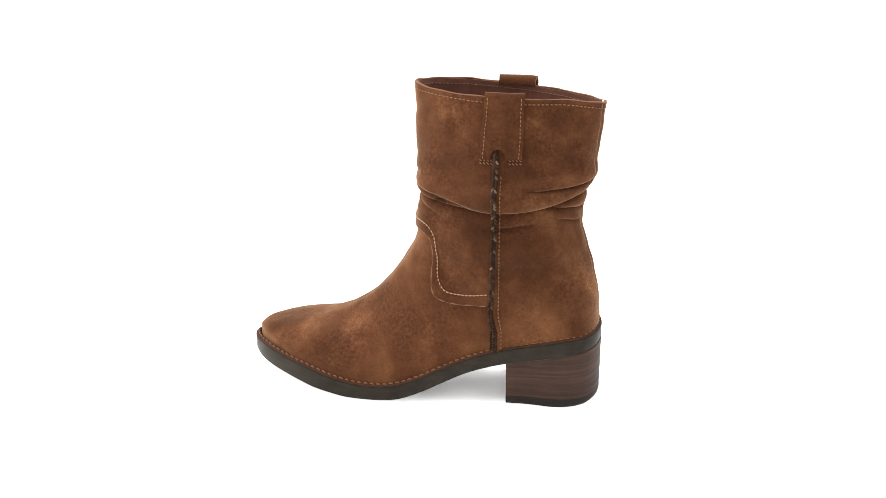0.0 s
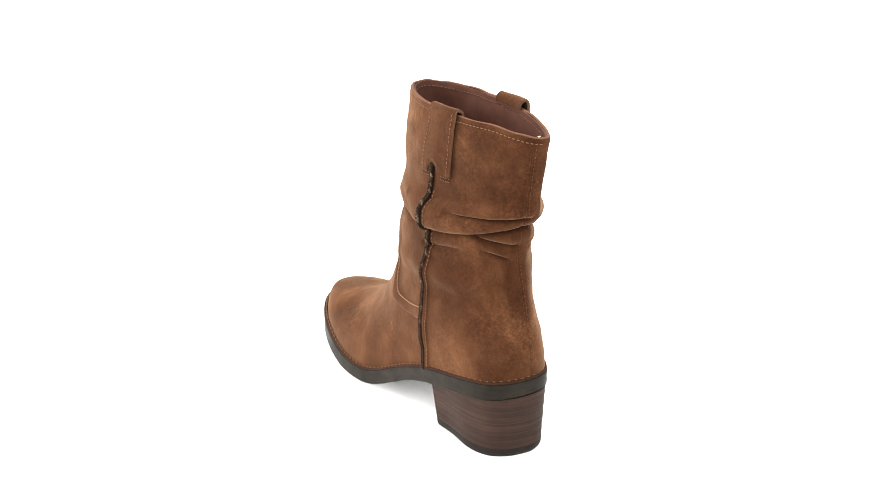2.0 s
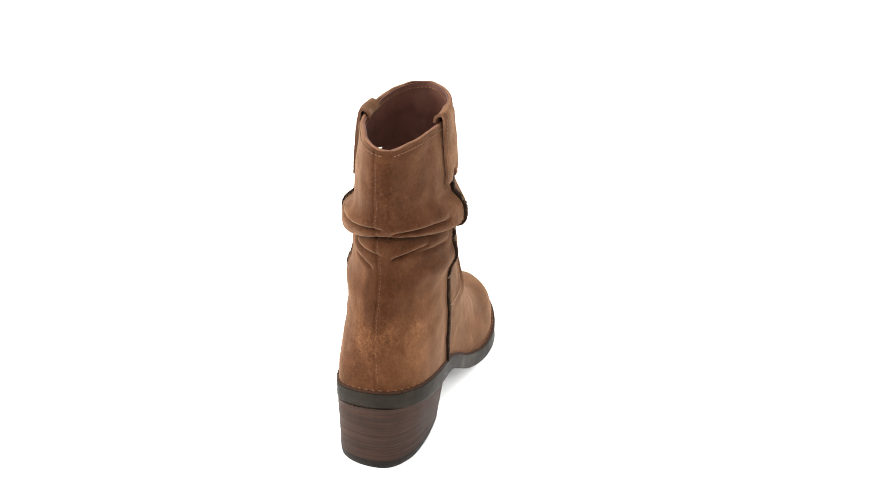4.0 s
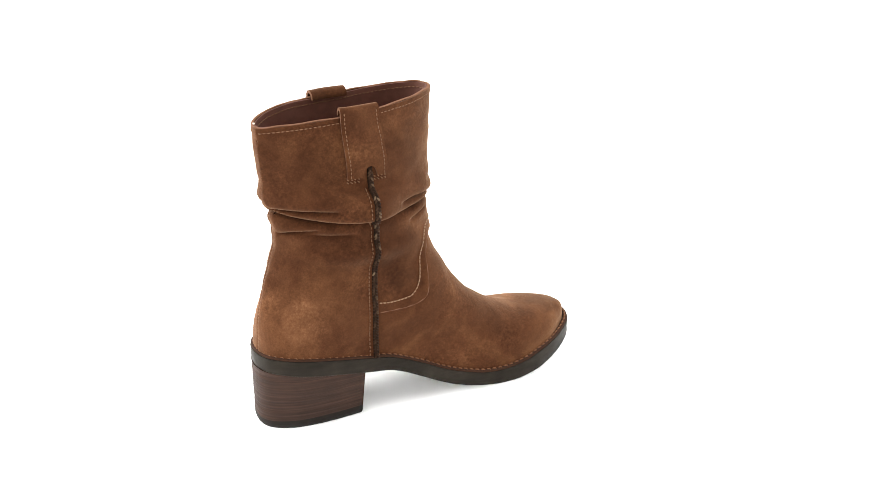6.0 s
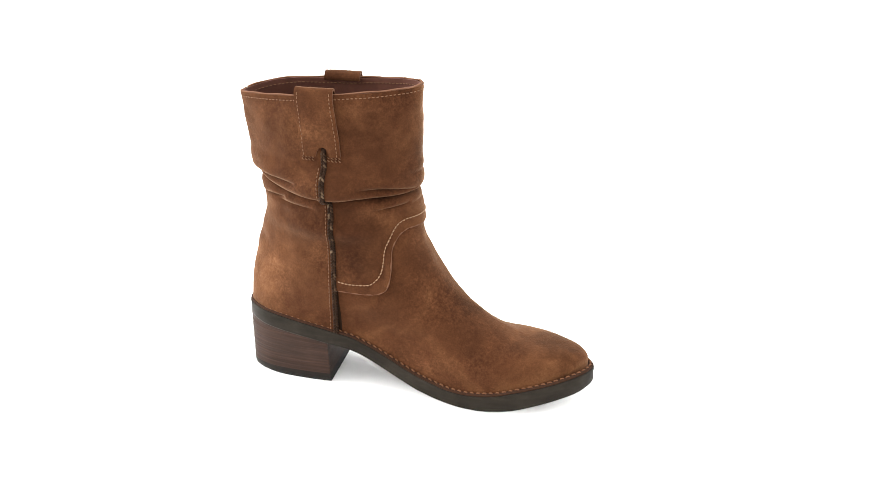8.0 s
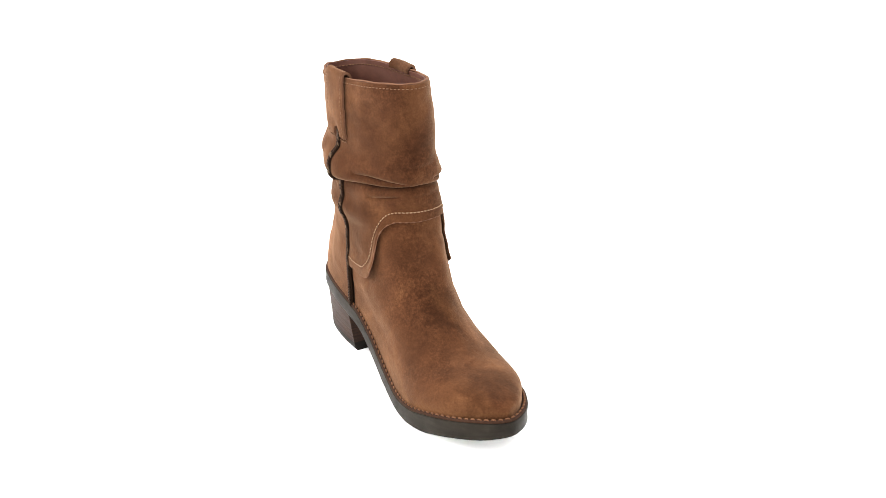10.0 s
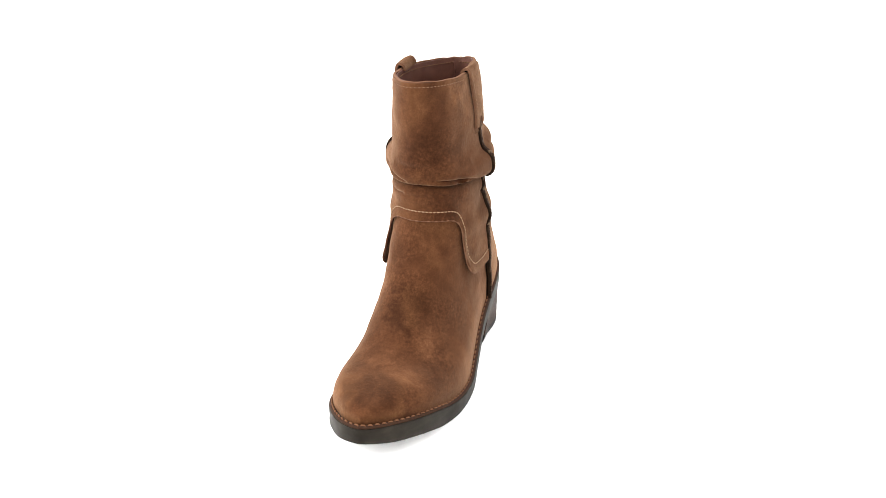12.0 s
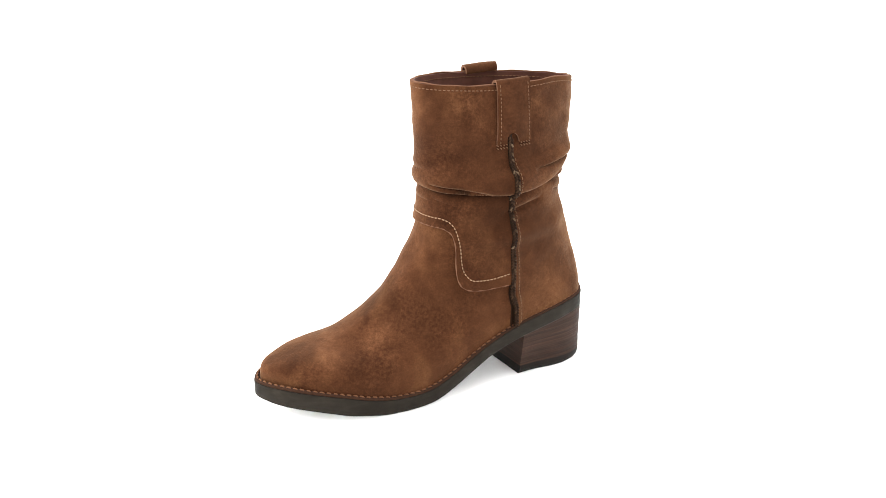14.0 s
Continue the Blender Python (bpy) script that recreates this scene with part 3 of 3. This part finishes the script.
def upper_stitches():
    half = math.pi / 2
    a = np.radians(np.concatenate([-np.linspace(88, 0, 90), np.linspace(0, 88, 90)[1:]]))
    z = pchip(STITCH_A, STITCH_Z, np.degrees(np.abs(a)) / np.where(a > 0, 1.07, 1.0))
    s = s_at(a, z)
    p, n = form(swayed(a, s), s, panel_lift(a, s, edge_s(a)) + 0.0002)
    # cut edge of the front panel
    e = edge_s(a)
    q, m = form(swayed(a, e), e, panel_lift(a, e, e) - 0.0005)
    v, f = [], []
    add_tube(v, f, q, 0.0006 + 0.00012 * np.sin(np.arange(len(a)) * 0.9), 6, 0.9, m)
    part_from("panel_edge", v, f, RAW_EDGE, boot, "pale cut edge of the front panel")
    stitching("edge_stitching", p, n, EDGE_THREAD, boot, 0.0029, 0.66, 0.00046)
    # below the opening, outside and inside
    for off, name, dz in ((0.0017, "topline_stitching", 0.0033), (-0.0022, "lining_stitching", 0.0036)):
        a = np.linspace(-math.pi + 0.10, math.pi - 0.10, 240)
        rim, _ = form(a, np.ones_like(a))
        s = s_at(a, rim[:, 2] - dz)
        p, n = form(a, s, off)
        stitching(name, p, n if off > 0 else -n, THREAD, boot, 0.0031, radius=0.00034)
    # behind each braid
    for sign in (-1, 1):
        s = np.linspace(0.01, 0.80, 220)
        a = sign * (half + 0.062)
        p, n = form(swayed(np.full_like(s, a), s), s, 0.0017 + (0.0008 if sign < 0 else 0.0001) * (1 - smoothstep(0.56, 0.64, s)))
        stitching("seam_stitching", p, n, THREAD, boot, 0.0031, radius=0.00038)
    # heel seam
    s = np.linspace(0.01, 0.985, 240)
    p, n = form(math.pi + heel_seam(s) - 0.05, s, 0.0013)
    stitching("heel_seam_stitching", p, n, SEAM_THREAD, boot, 0.0026, radius=0.00018)


def braid(sign):
    """Plaited strip in a side seam: two rows of slanting strands on a flat tape."""
    half = math.pi / 2
    top = float(s_at(np.array([sign * half]), np.array([0.1997 if sign < 0 else 0.1963]))[0])
    s = np.linspace(0.002, top, 420)
    p, n = form(sign * seam_angle(sign, s), s, 0.0017)
    run = np.concatenate([[0], np.cumsum(np.linalg.norm(np.diff(p, axis=0), axis=1))])
    v, f = [], []
    add_tube(v, f, p, 0.0019, 8, 0.95, n)
    tape = part_from("braid", v, f, BRAID, boot, "dark brown plaited leather trim")
    v, f = [], []
    pitch = 0.0023
    for k in range(int(run[-1] / pitch)):
        for row in (-1, 1):
            d = (k + (0.25 if row > 0 else 0.75)) * pitch
            if d > run[-1] - pitch:
                continue
            c = np.array([np.interp(d, run, p[:, i]) for i in range(3)])
            nn = np.array([np.interp(d, run, n[:, i]) for i in range(3)])
            t = np.array([np.interp(d + 0.001, run, p[:, i]) for i in range(3)]) - c
            t /= np.linalg.norm(t)
            side = np.cross(t, nn)
            x = np.linspace(-1, 1, 6)
            pts = [c + nn * (0.0011 + 0.0007 * (1 - q * q)) + t * (q * 0.0014) + side * row * (0.0010 - q * 0.0010) for q in x]
            add_tube(v, f, pts, [0.0004, 0.00065, 0.0008, 0.0008, 0.00065, 0.0004], 6, 0.8, np.tile(nn, (6, 1)))
    part_from("plait", v, f, PLAIT, tape)


def side_point(sign, u, z):
    """Skin points and normals of one side at places u and heights z; above the opening they go straight up."""
    u, z = np.asarray(u, float), np.asarray(z, float)
    s = np.ones_like(u)
    for _ in range(3):
        uf, ub = pchip(SK, UF, s), pchip(SK, UB, s)
        c = np.where(u < SEAM_U, (SEAM_U - u) / (SEAM_U - uf), -(u - SEAM_U) / (ub - SEAM_U))
        ph = sign * np.arccos(np.clip(c, -1, 1))
        s = s_at(ph, z)
    p, n = form(ph, s)
    p[..., 2] = np.maximum(p[..., 2], z)
    n[..., 2] *= 0.3
    return p, n / np.linalg.norm(n, axis=-1, keepdims=True)


def pull_tab(sign, top_u, low_u, half_w, notch_u, foot):
    """Leather loop over the opening: inside, over the edge and down the side, with an arched notch for the braid."""
    cols = 25
    rim_z = 0.2342
    path = [(rim_z - 0.0006, -0.0030), (rim_z + 0.0014, -0.0028), (rim_z + 0.0034, -0.0018), (rim_z + 0.0046, 0.0002), (rim_z + 0.0048, 0.0016),
            (rim_z + 0.0040, 0.0030), (rim_z + 0.0008, 0.0040), (0.2280, 0.0040), (0.2200, 0.0037), (0.2120, 0.0035), (0.2050, 0.0034),
            (0.1995 + foot / 3, 0.0034), (0.1950 + foot * 0.7, 0.0032), (0.1912 + foot, 0.0029), (0.1890 + foot, 0.0028)]
    t = np.linspace(0, 1, len(path))
    tt = np.linspace(0, 1, 61)
    pz, po = pchip(t, [q[0] for q in path], tt), pchip(t, [q[1] for q in path], tt)
    f = np.linspace(-1, 1, cols)[None, :]
    arch = 0.0074 * np.sqrt(np.maximum(0, 1 - ((low_u + f * half_w - notch_u) / 0.0050) ** 2))
    z = pz[:, None] + arch * smoothstep(0.6, 1.0, tt)[:, None]
    a = smoothstep(0.0, 1.0, (0.236 - z) / 0.046)
    skin, nrm = side_point(sign, top_u + (low_u - top_u) * a + f * half_w * (1 + 0.06 * a), z)
    grid = skin + nrm * (po[:, None] + 0.0006 * (1 - f * f))[..., None]
    a, b = np.gradient(grid, axis=0), np.gradient(grid, axis=1)
    n2 = np.cross(a, b)
    n2 /= np.linalg.norm(n2, axis=-1, keepdims=True)
    if np.sum(n2[40] * nrm[40]) < 0:
        n2 = -n2
    th = 0.0019
    r, c = 61, cols
    verts = np.concatenate([(grid + n2 * th / 2).reshape(-1, 3), (grid - n2 * th / 2).reshape(-1, 3)])
    idx = np.arange(r * c).reshape(r, c)
    quad = np.stack([idx[:-1, :-1], idx[:-1, 1:], idx[1:, 1:], idx[1:, :-1]], -1).reshape(-1, 4)
    rim = np.concatenate([idx[0, :], idx[1:, -1], idx[-1, -2::-1], idx[-2:0:-1, 0]])
    nxt = np.roll(rim, -1)
    faces = np.concatenate([quad, quad[:, ::-1] + r * c, np.stack([rim, rim + r * c, nxt + r * c, nxt], -1)])
    bm = bmesh.new()
    bv = [bm.verts.new(q) for q in verts]
    for q in faces:
        bm.faces.new([bv[i] for i in q])
    tab = part("pull_tab", bm, SUEDE_SHAFT, boot, "stitched suede pull tab folded over the opening")
    tab.data.materials.append(RAW_EDGE)
    tab.data.polygons.foreach_set("material_index", [0] * (2 * len(quad)) + [1] * len(rim))
    tab.data.set_sharp_from_angle(angle=radians(50))
    for j in (2, cols - 3):
        stitching("tab_stitching", grid[24:, j] + n2[24:, j] * th * 0.5, n2[24:, j], THREAD, tab, 0.0029, radius=0.00030)
    # bar tacks at the foot of the tab
    for j0, j1 in ((0, 8), (cols - 9, cols - 1)):
        for dz in (-0.0012, -0.0034):
            u = grid[-1, j0:j1 + 1, 0]
            pts, ns = side_point(sign, u, np.full(len(u), 0.1892 + foot + dz))
            pts = pts + ns * 0.0020
            stitching("bar_tack", pts, ns, THREAD, tab, 0.0024, lean=0.0006)


def sole():
    n = len(OUTLINE)
    levels = [(0.0095, "t", -0.0004), (0.0010, "t", 0.0), (0.0002, "t", -0.0005), (0.0, "t", -0.0016), (0.0004, "m", 0.0),
              (0.0001, "b", 0.0018), (0.0006, "b", 0.0006), (0.0016, "b", 0.0)]
    rings = []
    for d, ref, dz in levels:
        q = inset(OUTLINE, d)
        tilt = toe_tilt(OUTLINE[:, 0], OUTLINE[:, 1])
        zt, zb = welt_z(OUTLINE[:, 0]) + tilt, sole_z(OUTLINE[:, 0]) + tilt
        z = {"t": zt, "b": zb, "m": (zt + zb) / 2}[ref] + dz
        rings.append(np.column_stack([q, z]))
    verts = np.concatenate(rings)
    faces = []
    for k in range(len(rings) - 1):
        for i in range(n):
            j = (i + 1) % n
            faces.append((k * n + i, k * n + j, (k + 1) * n + j, (k + 1) * n + i))
    for base, flip in ((0, False), ((len(rings) - 1) * n, True)):
        for i in range(n // 2):
            a, b, c, d = i, i + 1, (n - i - 1) % n, (n - i) % n
            q = [base + w for w in dict.fromkeys((a, b, c, d))]
            if len(q) > 2:
                faces.append(tuple(q if flip else q[::-1]))
    bm = bmesh.new()
    bv = [bm.verts.new(q) for q in verts]
    for q in faces:
        try:
            bm.faces.new([bv[i] for i in q])
        except ValueError:
            pass
    ob = part("outsole", bm, RUBBER, boot, "dark brown rubber outsole with a smooth edge")
    ob.data.set_sharp_from_angle(angle=radians(40))
    # welt: a leather strip on the rim of the sole
    v, f = [], []
    q = inset(OUTLINE, 0.0026)
    p = np.column_stack([q, welt_z(OUTLINE[:, 0]) + toe_tilt(q[:, 0], q[:, 1]) + 0.0004])
    p = np.concatenate([p, p[:1]])
    add_tube(v, f, p, 0.0022, 8, 0.55, np.tile([0, 0, 1.0], (len(p), 1)))
    welt = part_from("welt", v, f, WELT, boot, "brown leather welt")
    p = p + np.array([0, 0, 0.0010])
    stitching("welt_stitching", p, np.tile([0, 0, 1.0], (len(p), 1)), WELT_THREAD, welt, 0.0050, 0.72, 0.00074, lean=0.0003)


def heel_ring(f, shrink=0.0, count=44):
    """Plan of the heel: f 0 at the floor, 1 under the sole."""
    u0, u1 = 0.0690, 0.1401 + (0.1405 - 0.1401) * f ** 0.7 - shrink
    scale = 0.788 + (0.947 - 0.788) * f
    a = np.linspace(0, 1, count)
    x = np.sin(a * math.pi / 2)
    u_ref = 0.069 + x * (float(OUTLINE[:, 0].max()) - 0.0001 - 0.069)
    full = np.roll(OUTLINE, -int(OUTLINE[:, 0].argmin()), 0)
    b = int(full[:, 0].argmax())
    vo = np.interp(u_ref, full[:b + 1, 0], full[:b + 1, 1])
    inn = np.concatenate([full[b:], full[:1]])[::-1]
    vi = np.interp(u_ref, inn[:, 0], inn[:, 1])
    mid = -0.0092
    u = u0 + x * (u1 - u0)
    full_back = scale + (1 - scale) * 0.72 * smoothstep(0.080, 0.118, u_ref)  # the outer rear corner hardly tapers
    outer = np.column_stack([u, mid + (vo - mid) * full_back + shrink * 0.6])
    inner = np.column_stack([u, mid + (vi - mid) * scale - shrink * 0.6])
    return np.concatenate([outer, inner[::-1]])


def loft(rings, name, mat, label):
    n = len(rings[0])
    bm = bmesh.new()
    bv = [bm.verts.new(q) for r in rings for q in r]
    for k in range(len(rings) - 1):
        for i in range(n):
            j = (i + 1) % n
            bm.faces.new([bv[k * n + i], bv[k * n + j], bv[(k + 1) * n + j], bv[(k + 1) * n + i]])
    for base in (0, (len(rings) - 1) * n):
        for i in range(n // 2 - 1):
            bm.faces.new([bv[base + i], bv[base + i + 1], bv[base + n - 2 - i], bv[base + n - 1 - i]])
    bmesh.ops.remove_doubles(bm, verts=bm.verts, dist=1e-6)
    ob = part(name, bm, mat, boot, label)
    ob.data.set_sharp_from_angle(angle=radians(35))
    return ob


def heel():
    rnd = random.Random(4)
    rings = []
    for k in range(15):
        f0 = k / 15
        for g in (0.06, 0.94):
            f = 0.16 + 0.84 * (f0 + g / 15)
            q = heel_ring(f, 0.00012 + rnd.uniform(0, 0.00028))
            top = sole_z(q[:, 0]) + 0.0006
            z = 0.0058 + (top - 0.0058) * (f0 + g / 15)
            rings.append(np.column_stack([q, z]))
    loft(rings, "heel_block", STACK, "stacked brown leather block heel")
    rings = []
    for z, sh in ((0.0062, 0.0001), (0.0058, 0.0), (0.0030, 0.0001), (0.0012, 0.0005), (-0.0006, 0.0018), (-0.0018, 0.0036)):
        q = heel_ring(max(0.0, 0.16 * (z + 0.0018) / 0.0076), sh)
        rings.append(np.column_stack([q, np.full(len(q), z)]))
    loft(rings, "heel_top_piece", TOPPIECE, "dark rubber top piece under the heel")


def insole():
    a = np.linspace(-math.pi + 1e-4, math.pi - 1e-4, 121)
    p, n = form(a, np.full_like(a, 0.035), -0.003)
    m = len(a) // 2
    q = p.copy()
    q[:, 2] = welt_z(q[:, 0]) + 0.004
    faces = [(i, i + 1, len(a) - 2 - i, len(a) - 1 - i) for i in range(m)]
    bm = bmesh.new()
    bv = [bm.verts.new(w) for w in q]
    for w in faces:
        if len(set(w)) == 4:
            bm.faces.new([bv[i] for i in w])
    part("insole", bm, LINING, boot)


def lint_speck():
    rnd = random.Random(9)
    bm = bmesh.new()
    bmesh.ops.create_icosphere(bm, subdivisions=2, radius=0.0007)
    for w in bm.verts:
        w.co *= rnd.uniform(0.6, 1.2)
        w.co.z = max(0.0, w.co.z * 0.5 + 0.0003)
        w.co += Vector((-0.0243, -0.0802, 0))
    ob = part("lint_speck", bm, LINT)
    return tagged(ob, "tiny dark speck of lint on the white turntable", "speck")


floor()
sole()
heel()
upper()
insole()
for sgn in (-1, 1):
    braid(sgn)
pull_tab(-1, 0.0634, 0.0616, 0.0140, 0.0596, 0.0042)
pull_tab(1, 0.0698, 0.0660, 0.0140, 0.0640, 0.0008)
upper_stitches()
speck = lint_speck()


# ---- the turntable carries the boot and the speck round at an even pace ----
def motions():
    def turn(t):
        return -7.63 - 23.052 * t

    def boot_pose(t):
        a = radians(turn(t))
        u, v = 0.0005, 0.0007
        return pose(u * math.cos(a) - v * math.sin(a), u * math.sin(a) + v * math.cos(a), 0.0018, 0, 0, turn(t))

    times = [0.5 * k for k in range(29)]
    walk(boot, [(t, boot_pose(t)) for t in times])
    walk(speck, [(t, pose(0, 0, 0, 0, 0, turn(t))) for t in times])


motions()
